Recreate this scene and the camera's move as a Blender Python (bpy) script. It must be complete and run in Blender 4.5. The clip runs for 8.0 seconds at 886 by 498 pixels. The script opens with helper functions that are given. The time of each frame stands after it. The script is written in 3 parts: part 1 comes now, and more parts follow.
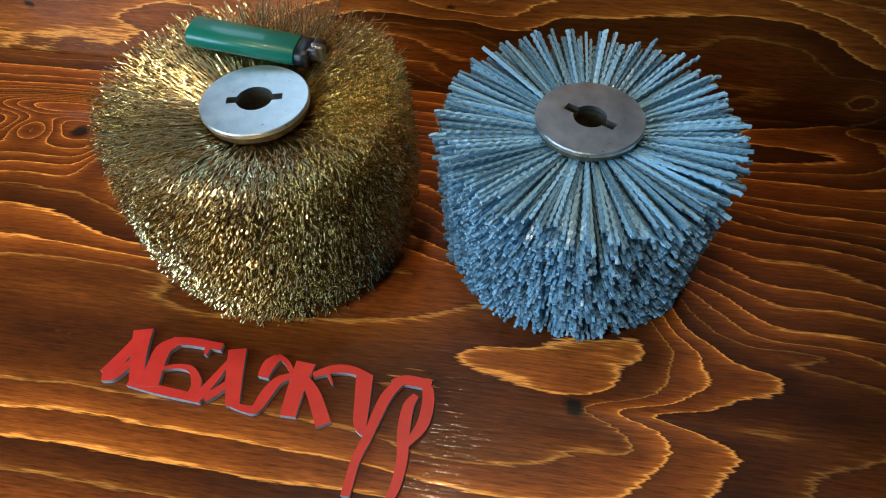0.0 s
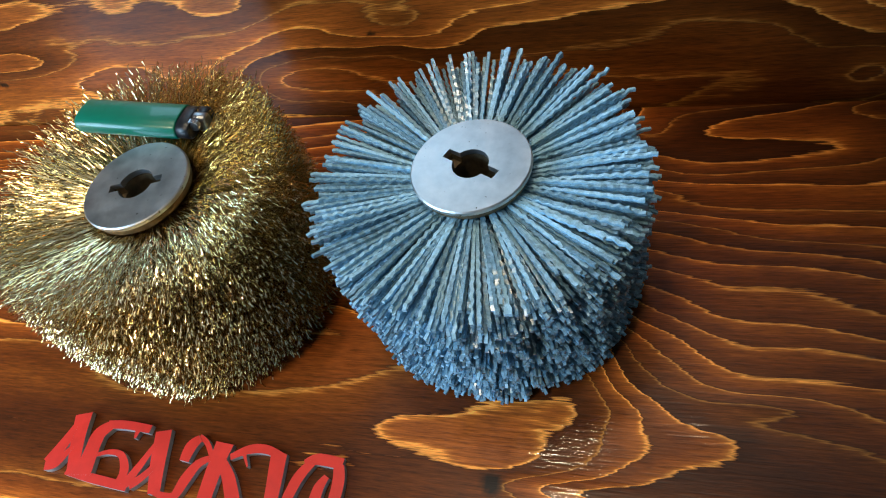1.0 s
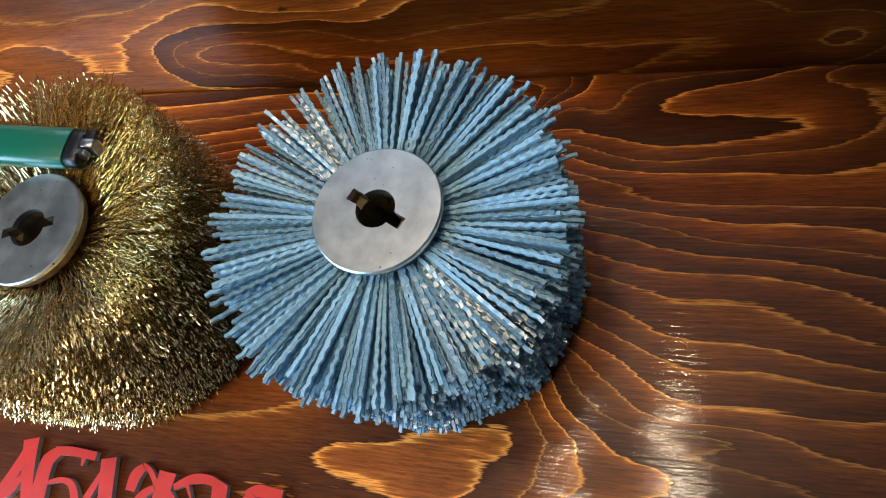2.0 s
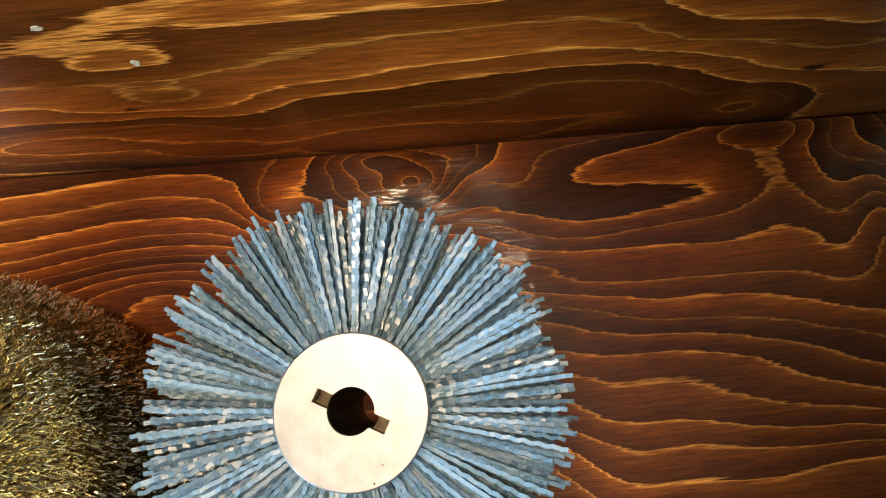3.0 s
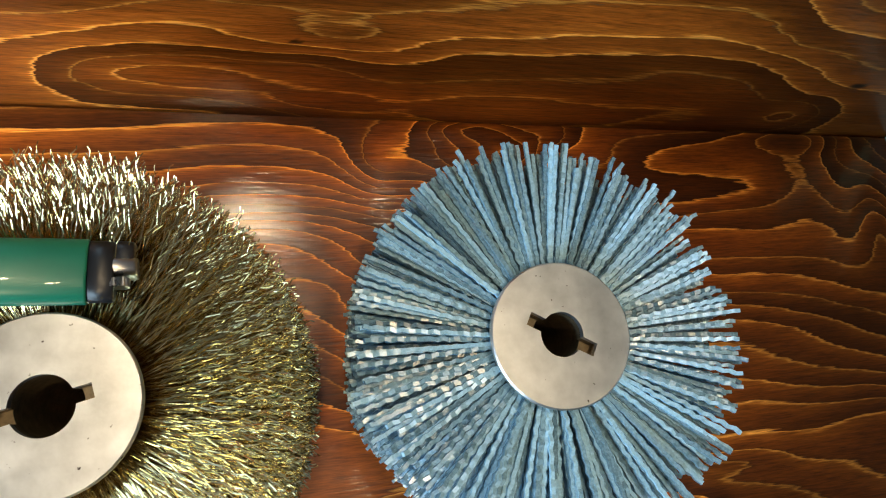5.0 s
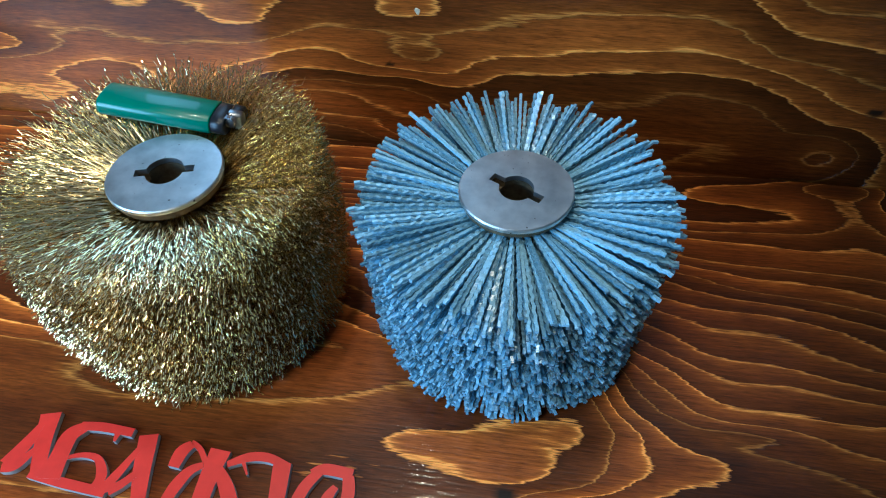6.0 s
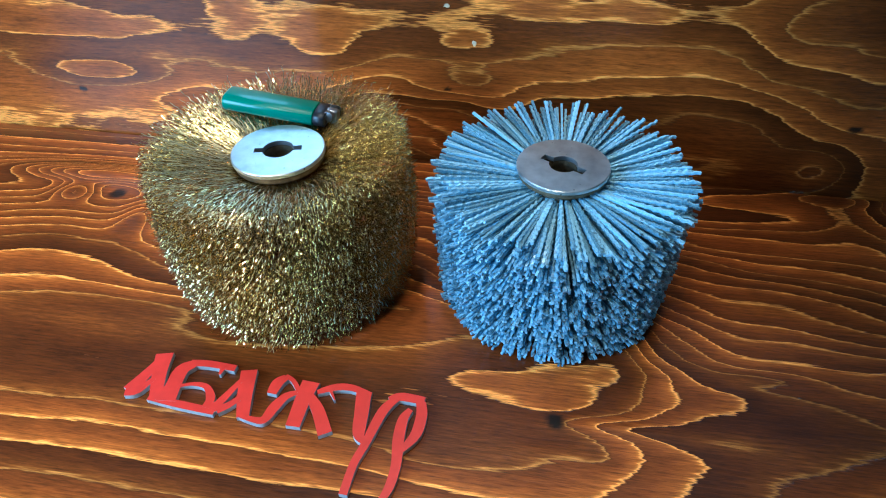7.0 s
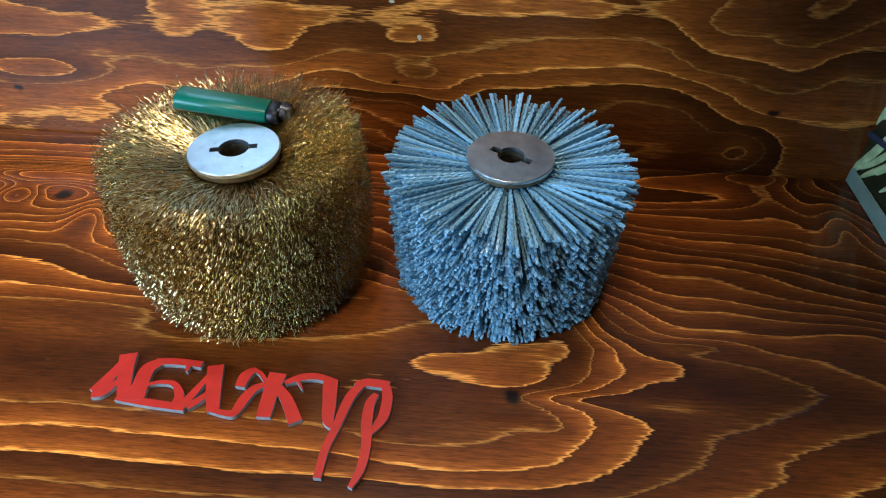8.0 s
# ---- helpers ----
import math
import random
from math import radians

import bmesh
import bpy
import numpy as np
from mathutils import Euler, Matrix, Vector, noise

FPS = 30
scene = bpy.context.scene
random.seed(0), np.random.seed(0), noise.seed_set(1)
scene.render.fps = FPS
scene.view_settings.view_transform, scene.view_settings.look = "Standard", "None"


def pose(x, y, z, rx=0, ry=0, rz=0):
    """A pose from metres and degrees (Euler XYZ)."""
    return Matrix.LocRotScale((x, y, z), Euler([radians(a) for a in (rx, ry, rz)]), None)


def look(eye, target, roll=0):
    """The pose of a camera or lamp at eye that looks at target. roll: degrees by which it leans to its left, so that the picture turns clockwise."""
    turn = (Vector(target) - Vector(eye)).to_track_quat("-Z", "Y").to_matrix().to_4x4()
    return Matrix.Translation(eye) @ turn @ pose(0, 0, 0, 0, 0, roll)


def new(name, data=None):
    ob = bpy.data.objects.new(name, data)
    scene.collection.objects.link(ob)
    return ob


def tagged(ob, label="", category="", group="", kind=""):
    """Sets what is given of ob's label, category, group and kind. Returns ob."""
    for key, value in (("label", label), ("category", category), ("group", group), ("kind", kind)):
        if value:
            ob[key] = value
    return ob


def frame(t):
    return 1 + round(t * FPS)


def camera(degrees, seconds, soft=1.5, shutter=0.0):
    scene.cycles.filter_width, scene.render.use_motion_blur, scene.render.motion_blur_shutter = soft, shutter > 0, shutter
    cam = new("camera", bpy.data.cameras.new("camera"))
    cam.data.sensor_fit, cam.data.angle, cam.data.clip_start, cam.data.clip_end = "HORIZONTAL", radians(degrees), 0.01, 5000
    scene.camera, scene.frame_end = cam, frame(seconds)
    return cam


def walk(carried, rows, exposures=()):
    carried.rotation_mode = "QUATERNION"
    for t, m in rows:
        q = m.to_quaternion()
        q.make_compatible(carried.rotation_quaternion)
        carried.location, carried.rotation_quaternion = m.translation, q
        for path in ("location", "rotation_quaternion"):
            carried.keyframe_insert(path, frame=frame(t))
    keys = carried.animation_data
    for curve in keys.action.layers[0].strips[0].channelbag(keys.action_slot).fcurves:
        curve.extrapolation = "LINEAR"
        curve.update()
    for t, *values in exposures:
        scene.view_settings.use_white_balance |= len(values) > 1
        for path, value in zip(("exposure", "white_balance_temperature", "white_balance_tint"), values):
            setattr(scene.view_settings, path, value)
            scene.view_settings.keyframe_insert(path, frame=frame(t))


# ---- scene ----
cam = camera(68.2, 8.0, soft=1.1)

PATH = [
    (0, (0.008, 0.018, 0.325), (-0.22, 1.238, -1.243), -2.5),
    (0.5, (0.057, 0.047, 0.324), (-0.352, 1.222, -1.242), -11.5),
    (1, (0.112, 0.095, 0.317), (-0.462, 1.171, -1.268), -22.3),
    (1.2, (0.133, 0.113, 0.314), (-0.534, 1.132, -1.272), -27.5),
    (2.3, (0.145, 0.218, 0.335), (-0.35, 0.83, -1.515), -37.0),
    (2.5, (0.129, 0.247, 0.345), (-0.227, 0.796, -1.545), -34.4),
    (3, (0.078, 0.295, 0.342), (0.07, 0.707, -1.615), -7.0),
    (3.5, (0.027, 0.316, 0.341), (0.262, 0.645, -1.618), 26.7),
    (4, (-0.013, 0.317, 0.335), (0.377, 0.619, -1.603), 43.2),
    (4.5, (-0.052, 0.306, 0.333), (0.457, 0.622, -1.575), 50.4),
    (4.7, (-0.072, 0.3, 0.334), (0.477, 0.627, -1.561), 52.7),
    (5.8, (0.019, 0.095, 0.335), (-0.11, 1.287, -1.266), -0.6),
    (6, (0.042, 0.057, 0.325), (-0.19, 1.337, -1.195), -2.8),
    (6.5, (0.043, -0.02, 0.323), (-0.207, 1.313, -1.147), -3.0),
    (7, (0.024, -0.049, 0.326), (-0.247, 1.426, -0.998), -1.8),
    (7.5, (0.017, -0.056, 0.336), (-0.136, 1.407, -1.019), -0.6),
    (8, (0.017, -0.061, 0.343), (-0.077, 1.396, -1.024), 0.4),
]
# (seconds, stops, kelvin, tint): the exposure and white balance drift a little on the way
DRIFT = [(0, -0.48, 6500, 10), (0.5, -0.40, 6450, 10), (1.0, -0.12, 6500, 10), (2.5, -0.1, 6900, 17), (3.5, 0.05, 7900, 20), (4.5, 0.05, 8200, 16), (5.8, -0.15, 5400, 3), (6.5, 0.07, 5000, 2), (7.0, 0.24, 5000, 2), (7.5, -0.20, 5600, 8), (8.0, -0.30, 5950, 10)]
walk(cam, [(t, look(eye, target, roll)) for t, eye, target, roll in PATH], DRIFT)

# ---- light ----
world = bpy.data.worlds.new("world")
world.use_nodes = True
scene.world = world
sky = world.node_tree.nodes.new("ShaderNodeTexSky")
sky.sky_type = "NISHITA"
sky.sun_disc = False
sky.sun_elevation, sky.sun_rotation = radians(35), radians(250)
world.node_tree.links.new(sky.outputs[0], world.node_tree.nodes["Background"].inputs[0])
world.node_tree.nodes["Background"].inputs[1].default_value = 0.15


def area_lamp(name, m, size_x, size_y, watts, colour, shape="RECTANGLE"):
    data = bpy.data.lights.new(name, "AREA")
    data.shape, data.size, data.size_y, data.energy, data.color = shape, size_x, size_y, watts, colour
    ob = new(name, data)
    ob.matrix_world = m
    return ob


# daylight in the openings of the left wall and the rear wall, and the warm overhead lamps
area_lamp("window_daylight", look((-0.87, -0.42, 0.50), (0.0, 0.25, 0.30)), 0.75, 0.70, 22.0, (0.42, 0.70, 1.0))
area_lamp("rear_window_daylight", look((-0.62, 1.58, 1.08), (-0.25, 0.30, 0.10)), 0.46, 0.80, 5.5, (0.46, 0.74, 1.0))
# two ceiling lamps, then an unseen fill added to brighten the backboard
for lx, ly, tx, watts, wide in ((-0.15, 0.52, -0.30, 0.85, 70), (0.19, 0.30, 0.04, 0.52, 70), (-0.30, -0.48, -0.40, 1.0, 50)):
    lamp = area_lamp("ceiling_lamp_light", look((lx, ly, 1.60), (tx, ly - 0.16 if ly > 0 else 0.3, 0.0)), 0.045, 0.11, watts, (1.0, 0.80, 0.53))
    lamp.data.spread = radians(wide)


# ---- materials ----
def nodes_of(name):
    m = bpy.data.materials.new(name)
    m.use_nodes = True
    return m, m.node_tree, m.node_tree.nodes["Principled BSDF"]


def add(nt, kind, **props):
    n = nt.nodes.new(kind)
    for k, v in props.items():
        if k == "ramp":
            cr = n.color_ramp
            while len(cr.elements) < len(v):
                cr.elements.new(0.5)
            for e, (p, c) in zip(cr.elements, v):
                e.position, e.color = p, (*c, 1)
        elif k == "op":
            n.operation = v
        elif k == "blend":
            n.data_type, n.blend_type = "RGBA", v
        else:
            n.inputs[k].default_value = v
    return n


def math_node(nt, op, a, b=None):
    n = nt.nodes.new("ShaderNodeMath")
    n.operation = op
    for i, v in enumerate((a, b)):
        if v is None:
            continue
        if isinstance(v, (int, float)):
            n.inputs[i].default_value = v
        else:
            nt.links.new(v, n.inputs[i])
    return n.outputs[0]


def noise_at(nt, scale_xyz, scale=1.0, detail=3.0, rough=0.55, random_shift=False):
    co = nt.nodes.new("ShaderNodeTexCoord")
    mp = nt.nodes.new("ShaderNodeMapping")
    mp.inputs["Scale"].default_value = scale_xyz
    nt.links.new(co.outputs["Object"], mp.inputs[0])
    if random_shift:
        info = nt.nodes.new("ShaderNodeObjectInfo")
        nt.links.new(info.outputs["Random"], mp.inputs["Location"])
    n = add(nt, "ShaderNodeTexNoise", Scale=scale, Detail=detail, Roughness=rough)
    nt.links.new(mp.outputs[0], n.inputs["Vector"])
    return n.outputs["Fac"]


def stained_wood(name, along, fibre, edge, even):
    """Brushed, stained softwood: the ring field of the board gives bands with a sharp pale edge."""
    m, nt, b = nodes_of(name)
    lk = nt.links.new
    at = nt.nodes.new("ShaderNodeAttribute")
    at.attribute_name = "ring"
    fib = noise_at(nt, fibre, 1.0, 2.0, 0.6)
    big = noise_at(nt, along, 1.0, 3.0, 0.5)
    fine = noise_at(nt, tuple(f * 2.6 for f in fibre), 1.0, 3.0, 0.65)
    v = math_node(nt, "ADD", at.outputs["Fac"], math_node(nt, "MULTIPLY", math_node(nt, "SUBTRACT", fib, 0.5), edge))
    v = math_node(nt, "ADD", v, math_node(nt, "MULTIPLY", math_node(nt, "SUBTRACT", big, 0.5), 0.35))
    saw = math_node(nt, "FRACT", v)
    # every ring has its own tone
    wn = nt.nodes.new("ShaderNodeTexWhiteNoise")
    wn.noise_dimensions = "1D"
    lk(math_node(nt, "FLOOR", v), wn.inputs["W"])
    band = add(nt, "ShaderNodeValToRGB", ramp=[(p, tuple(c + (m_ - c) * even for c, m_ in zip(col, (0.46, 0.118, 0.0135)))) for p, col in (
        (0.0, (0.030, 0.0056, 0.0012)), (0.07, (0.062, 0.0122, 0.0020)), (0.45, (0.115, 0.0235, 0.0032)), (0.82, (0.235, 0.058, 0.0072)), (0.89, (0.36, 0.103, 0.0130)), (0.955, (0.90, 0.350, 0.062)), (1.0, (0.10, 0.022, 0.004)))])
    lk(saw, band.inputs[0])
    tone = add(nt, "ShaderNodeMapRange")
    tone.inputs["To Min"].default_value, tone.inputs["To Max"].default_value = 0.58, 1.75
    lk(wn.outputs["Value"], tone.inputs[0])
    streak = add(nt, "ShaderNodeMapRange")
    streak.inputs["From Min"].default_value, streak.inputs["From Max"].default_value = 0.3, 0.7
    streak.inputs["To Min"].default_value, streak.inputs["To Max"].default_value = 0.38, 1.72
    lk(math_node(nt, "ADD", math_node(nt, "MULTIPLY", fine, 0.6), math_node(nt, "MULTIPLY", fib, 0.4)), streak.inputs[0])
    patch = add(nt, "ShaderNodeMapRange")
    patch.inputs["From Min"].default_value, patch.inputs["From Max"].default_value = 0.3, 0.72
    patch.inputs["To Min"].default_value, patch.inputs["To Max"].default_value = 0.7, 1.3
    lk(noise_at(nt, (5.0, 7.0, 7.0), 1.0, 4.0), patch.inputs[0])
    k = math_node(nt, "MULTIPLY", math_node(nt, "MULTIPLY", tone.outputs[0], streak.outputs[0]), patch.outputs[0])
    # darker stain towards +x; light falling off at that end is put into it too
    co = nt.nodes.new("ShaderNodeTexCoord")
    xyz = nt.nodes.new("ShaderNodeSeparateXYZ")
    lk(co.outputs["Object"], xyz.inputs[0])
    deep = add(nt, "ShaderNodeMapRange")
    deep.interpolation_type = "SMOOTHSTEP"
    deep.inputs["From Min"].default_value, deep.inputs["From Max"].default_value = 0.02, 0.34
    deep.inputs["To Min"].default_value, deep.inputs["To Max"].default_value = 1.0, 0.25
    lk(math_node(nt, "ADD", xyz.outputs["X"], math_node(nt, "MULTIPLY", math_node(nt, "SUBTRACT", big, 0.5), 0.16)), deep.inputs[0])
    k = math_node(nt, "MULTIPLY", k, deep.outputs[0])
    mul = nt.nodes.new("ShaderNodeVectorMath")
    mul.operation = "SCALE"
    lk(band.outputs[0], mul.inputs[0])
    lk(k, mul.inputs["Scale"])
    # the hard dark heart of each knot
    kn = nt.nodes.new("ShaderNodeAttribute")
    kn.attribute_name = "knot"
    mix = add(nt, "ShaderNodeMix", blend="MIX")
    lk(kn.outputs["Fac"], mix.inputs["Factor"])
    lk(mul.outputs[0], mix.inputs[6])
    mix.inputs[7].default_value = (0.012, 0.006, 0.003, 1)
    lk(mix.outputs[2], b.inputs["Base Color"])
    rr = add(nt, "ShaderNodeMapRange")
    rr.inputs["To Min"].default_value, rr.inputs["To Max"].default_value = 0.26, 0.46
    lk(fine, rr.inputs[0])
    lk(rr.outputs[0], b.inputs["Roughness"])
    b.inputs["Specular IOR Level"].default_value = 0.2
    b.inputs["Coat Weight"].default_value, b.inputs["Coat Roughness"].default_value = 0.50, 0.05
    h = math_node(nt, "ADD", math_node(nt, "MULTIPLY", saw, 0.9), math_node(nt, "MULTIPLY", fine, 0.06))
    bump = add(nt, "ShaderNodeBump", Strength=0.6, Distance=0.0009)
    lk(h, bump.inputs["Height"])
    lk(bump.outputs[0], b.inputs["Normal"])
    lk(bump.outputs[0], b.inputs["Coat Normal"])
    return m


def plain(name, colour, rough=0.5, metal=0.0, vary=0.15, scale=200.0, bump=0.0, coat=0.0, spec=0.5):
    m, nt, b = nodes_of(name)
    n = noise_at(nt, (1, 1, 1), scale, 4.0, 0.6)
    lo = tuple(c * (1 - vary) for c in colour)
    hi = tuple(min(1, c * (1 + vary)) for c in colour)
    r = add(nt, "ShaderNodeValToRGB", ramp=[(0.3, lo), (0.7, hi)])
    nt.links.new(n, r.inputs[0])
    nt.links.new(r.outputs[0], b.inputs["Base Color"])
    mr = add(nt, "ShaderNodeMapRange")
    mr.inputs["To Min"].default_value, mr.inputs["To Max"].default_value = max(0, rough - 0.1), rough + 0.1
    nt.links.new(noise_at(nt, (1, 1, 1), scale * 0.37, 3.0), mr.inputs[0])
    nt.links.new(mr.outputs[0], b.inputs["Roughness"])
    b.inputs["Metallic"].default_value, b.inputs["Coat Weight"].default_value = metal, coat
    b.inputs["Specular IOR Level"].default_value = spec
    if bump:
        bp = add(nt, "ShaderNodeBump", Strength=bump, Distance=0.0004)
        nt.links.new(n, bp.inputs["Height"])
        nt.links.new(bp.outputs[0], b.inputs["Normal"])
    return m


def island_varied(name, dark, light, rough, metal, spec=0.5):
    """Filaments: each one has its own tone."""
    m, nt, b = nodes_of(name)
    geo = nt.nodes.new("ShaderNodeNewGeometry")
    info = nt.nodes.new("ShaderNodeObjectInfo")
    s = math_node(nt, "FRACT", math_node(nt, "ADD", geo.outputs["Random Per Island"], info.outputs["Random"]))
    n = noise_at(nt, (1, 1, 1), 900.0, 2.0)
    s = math_node(nt, "ADD", math_node(nt, "MULTIPLY", s, 0.5), math_node(nt, "MULTIPLY", n, 0.5))
    r = add(nt, "ShaderNodeValToRGB", ramp=[(0.22, dark), (0.78, light)])
    nt.links.new(s, r.inputs[0])
    nt.links.new(r.outputs[0], b.inputs["Base Color"])
    b.inputs["Roughness"].default_value, b.inputs["Metallic"].default_value = rough, metal
    b.inputs["Specular IOR Level"].default_value = spec
    return m


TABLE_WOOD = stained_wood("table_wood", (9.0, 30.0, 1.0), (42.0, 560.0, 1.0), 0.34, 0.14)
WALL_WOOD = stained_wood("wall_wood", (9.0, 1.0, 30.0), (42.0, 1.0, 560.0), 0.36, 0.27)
PLASTER = plain("plaster", (0.26, 0.235, 0.20), 0.85, vary=0.10, scale=30, bump=0.2)
WHITE_WALL = plain("white_wall_paint", (0.66, 0.68, 0.70), 0.8, vary=0.05, scale=30, bump=0.2)
FLOOR_PAINT = plain("floor_paint", (0.16, 0.12, 0.09), 0.6, vary=0.2, scale=20)


def worn_steel(name):
    """Zinc-plated steel with dull patches and small dark pits."""
    m, nt, b = nodes_of(name)
    big, small = noise_at(nt, (1, 1, 1), 90, 4.0), noise_at(nt, (1, 1, 1), 330, 2.0)
    r = add(nt, "ShaderNodeValToRGB", ramp=[(0.30, (0.48, 0.50, 0.51)), (0.7, (0.70, 0.72, 0.73))])
    nt.links.new(big, r.inputs[0])
    pit = add(nt, "ShaderNodeValToRGB", ramp=[(0.70, (0, 0, 0)), (0.76, (1, 1, 1))])
    nt.links.new(small, pit.inputs[0])
    mix = add(nt, "ShaderNodeMix", blend="MIX")
    nt.links.new(pit.outputs[0], mix.inputs["Factor"])
    nt.links.new(r.outputs[0], mix.inputs[6])
    mix.inputs[7].default_value = (0.06, 0.05, 0.045, 1)
    nt.links.new(mix.outputs[2], b.inputs["Base Color"])
    mr = add(nt, "ShaderNodeMapRange")
    mr.inputs["To Min"].default_value, mr.inputs["To Max"].default_value = 0.28, 0.48
    nt.links.new(big, mr.inputs[0])
    nt.links.new(mr.outputs[0], b.inputs["Roughness"])
    b.inputs["Metallic"].default_value = 1.0
    bp = add(nt, "ShaderNodeBump", Strength=0.15, Distance=0.0003)
    nt.links.new(small, bp.inputs["Height"])
    nt.links.new(bp.outputs[0], b.inputs["Normal"])
    return m


STEEL = worn_steel("zinc_steel")
HUB_METAL = plain("hub_metal", (0.20, 0.15, 0.09), 0.55, 0.8, 0.3, 300, 0.2)
BRASS = island_varied("brass_wire", (0.66, 0.46, 0.15), (1.0, 0.85, 0.52), 0.18, 1.0)
NYLON = island_varied("abrasive_nylon", (0.10, 0.20, 0.26), (0.40, 0.70, 0.89), 0.24, 0.0, 0.8)
GREEN = plain("green_plastic", (0.001, 0.165, 0.105), 0.32, vary=0.06, scale=80, coat=0.3)
BLACK = plain("black_plastic", (0.008, 0.009, 0.012), 0.35, vary=0.2, scale=120)
CHROME = plain("chrome", (0.35, 0.35, 0.36), 0.3, 1.0, 0.05)
RED = plain("red_face", (0.66, 0.030, 0.018), 0.42, vary=0.10, scale=90, bump=0.05)
GREY_EDGE = plain("cut_edge", (0.40, 0.38, 0.37), 0.6, vary=0.2, scale=300)
PANEL = plain("printed_panel", (0.020, 0.022, 0.008), 0.35, vary=0.5, scale=35)
STRIP = plain("pale_strip", (0.17, 0.23, 0.18), 0.4, vary=0.15, scale=60)
STALK = plain("pale_stalk", (0.40, 0.48, 0.23), 0.5, vary=0.3, scale=120, bump=0.2)
FLECK = plain("pale_fleck", (0.62, 0.50, 0.32), 0.6, vary=0.2, scale=400)
BAND = plain("blue_band", (0.02, 0.03, 0.05), 0.5)


# ---- mesh helpers ----
def mesh_from(name, verts, faces, material, smooth=False):
    """A mesh from arrays of corners and equal-sided faces."""
    verts, faces = np.asarray(verts, np.float32), np.asarray(faces, np.int32)
    me = bpy.data.meshes.new(name)
    me.vertices.add(len(verts))
    me.vertices.foreach_set("co", verts.ravel())
    n, k = faces.shape
    me.loops.add(n * k)
    me.loops.foreach_set("vertex_index", faces.ravel())
    me.polygons.add(n)
    me.polygons.foreach_set("loop_start", np.arange(0, n * k, k, dtype=np.int32))
    me.polygons.foreach_set("loop_total", np.full(n, k, np.int32))
    me.polygons.foreach_set("use_smooth", np.full(n, smooth, bool))
    me.update(calc_edges=True)
    me.materials.append(material)
    return me


def part(name, bm, material, parent, label=""):
    me = bpy.data.meshes.new(name)
    bm.normal_update()
    bm.to_mesh(me)
    bm.free()
    for mat in material if isinstance(material, (list, tuple)) else [material]:
        me.materials.append(mat)
    ob = new(name, me)
    ob.parent = parent
    if label:
        ob["label"] = label
    return ob


def box(name, lo, hi, material, parent=None, bevel=0.0):
    bm = bmesh.new()
    bmesh.ops.create_cube(bm, size=1)
    for v in bm.verts:
        v.co = Vector([(a + b) / 2 + c * (b - a) for a, b, c in zip(lo, hi, v.co)])
    if bevel:
        bmesh.ops.bevel(bm, geom=bm.edges[:], offset=bevel, segments=2, affect="EDGES")
    return part(name, bm, material, parent)


def tubes(paths, radius, sides, flat=1.0):
    """Square or three-sided tubes along many paths (n, k, 3), which run outwards from the z axis."""
    n, k, _ = paths.shape
    tang = np.gradient(paths, axis=1)
    tang /= np.linalg.norm(tang, axis=2, keepdims=True) + 1e-12
    up = np.zeros_like(tang)
    up[..., 2] = 1
    sidev = np.cross(tang, up)
    sidev /= np.linalg.norm(sidev, axis=2, keepdims=True) + 1e-9
    upv = np.cross(sidev, tang)
    ang = np.arange(sides) * 2 * math.pi / sides + math.pi / 4
    r = np.asarray(radius).reshape(-1, 1, 1, 1)
    ring = paths[:, :, None, :] + r * (np.cos(ang)[None, None, :, None] * sidev[:, :, None, :] + flat * np.sin(ang)[None, None, :, None] * upv[:, :, None, :])
    verts = ring.reshape(-1, 3)
    i, j, s = np.meshgrid(np.arange(n), np.arange(k - 1), np.arange(sides), indexing="ij")
    s2 = (s + 1) % sides
    a = (i * k + j) * sides
    faces = np.stack([a + s, a + s2, a + sides + s2, a + sides + s], -1).reshape(-1, 4)
    if sides == 4:
        end = ((np.arange(n) * k + k - 1) * sides)[:, None] + np.array([[0, 1, 2, 3]])
        faces = np.concatenate([faces, end])
    return verts, faces


# ---- boards with growth rings ----
def soft(x, w):
    return w * np.logaddexp(0, x / w)


def waves(u, v, seed, n, ku, kv):
    rng = np.random.RandomState(seed)
    out = np.zeros_like(u)
    for _ in range(n):
        a, b = rng.normal(0, ku), rng.normal(0, kv)
        out += np.sin(a * u + b * v + rng.uniform(0, 6.28)) / math.sqrt(n)
    return out


def bump_at(u, v, cu, cv, su, sv):
    return np.exp(-((u - cu) / su) ** 2 - ((v - cv) / sv) ** 2)


def swirls(u, v, bends):
    """Where knots and branches have bent the rings: (u, v, spread along, spread across, rings)."""
    return sum(k * bump_at(u, v, cu, cv, su, sv) for cu, cv, su, sv, k in bends)


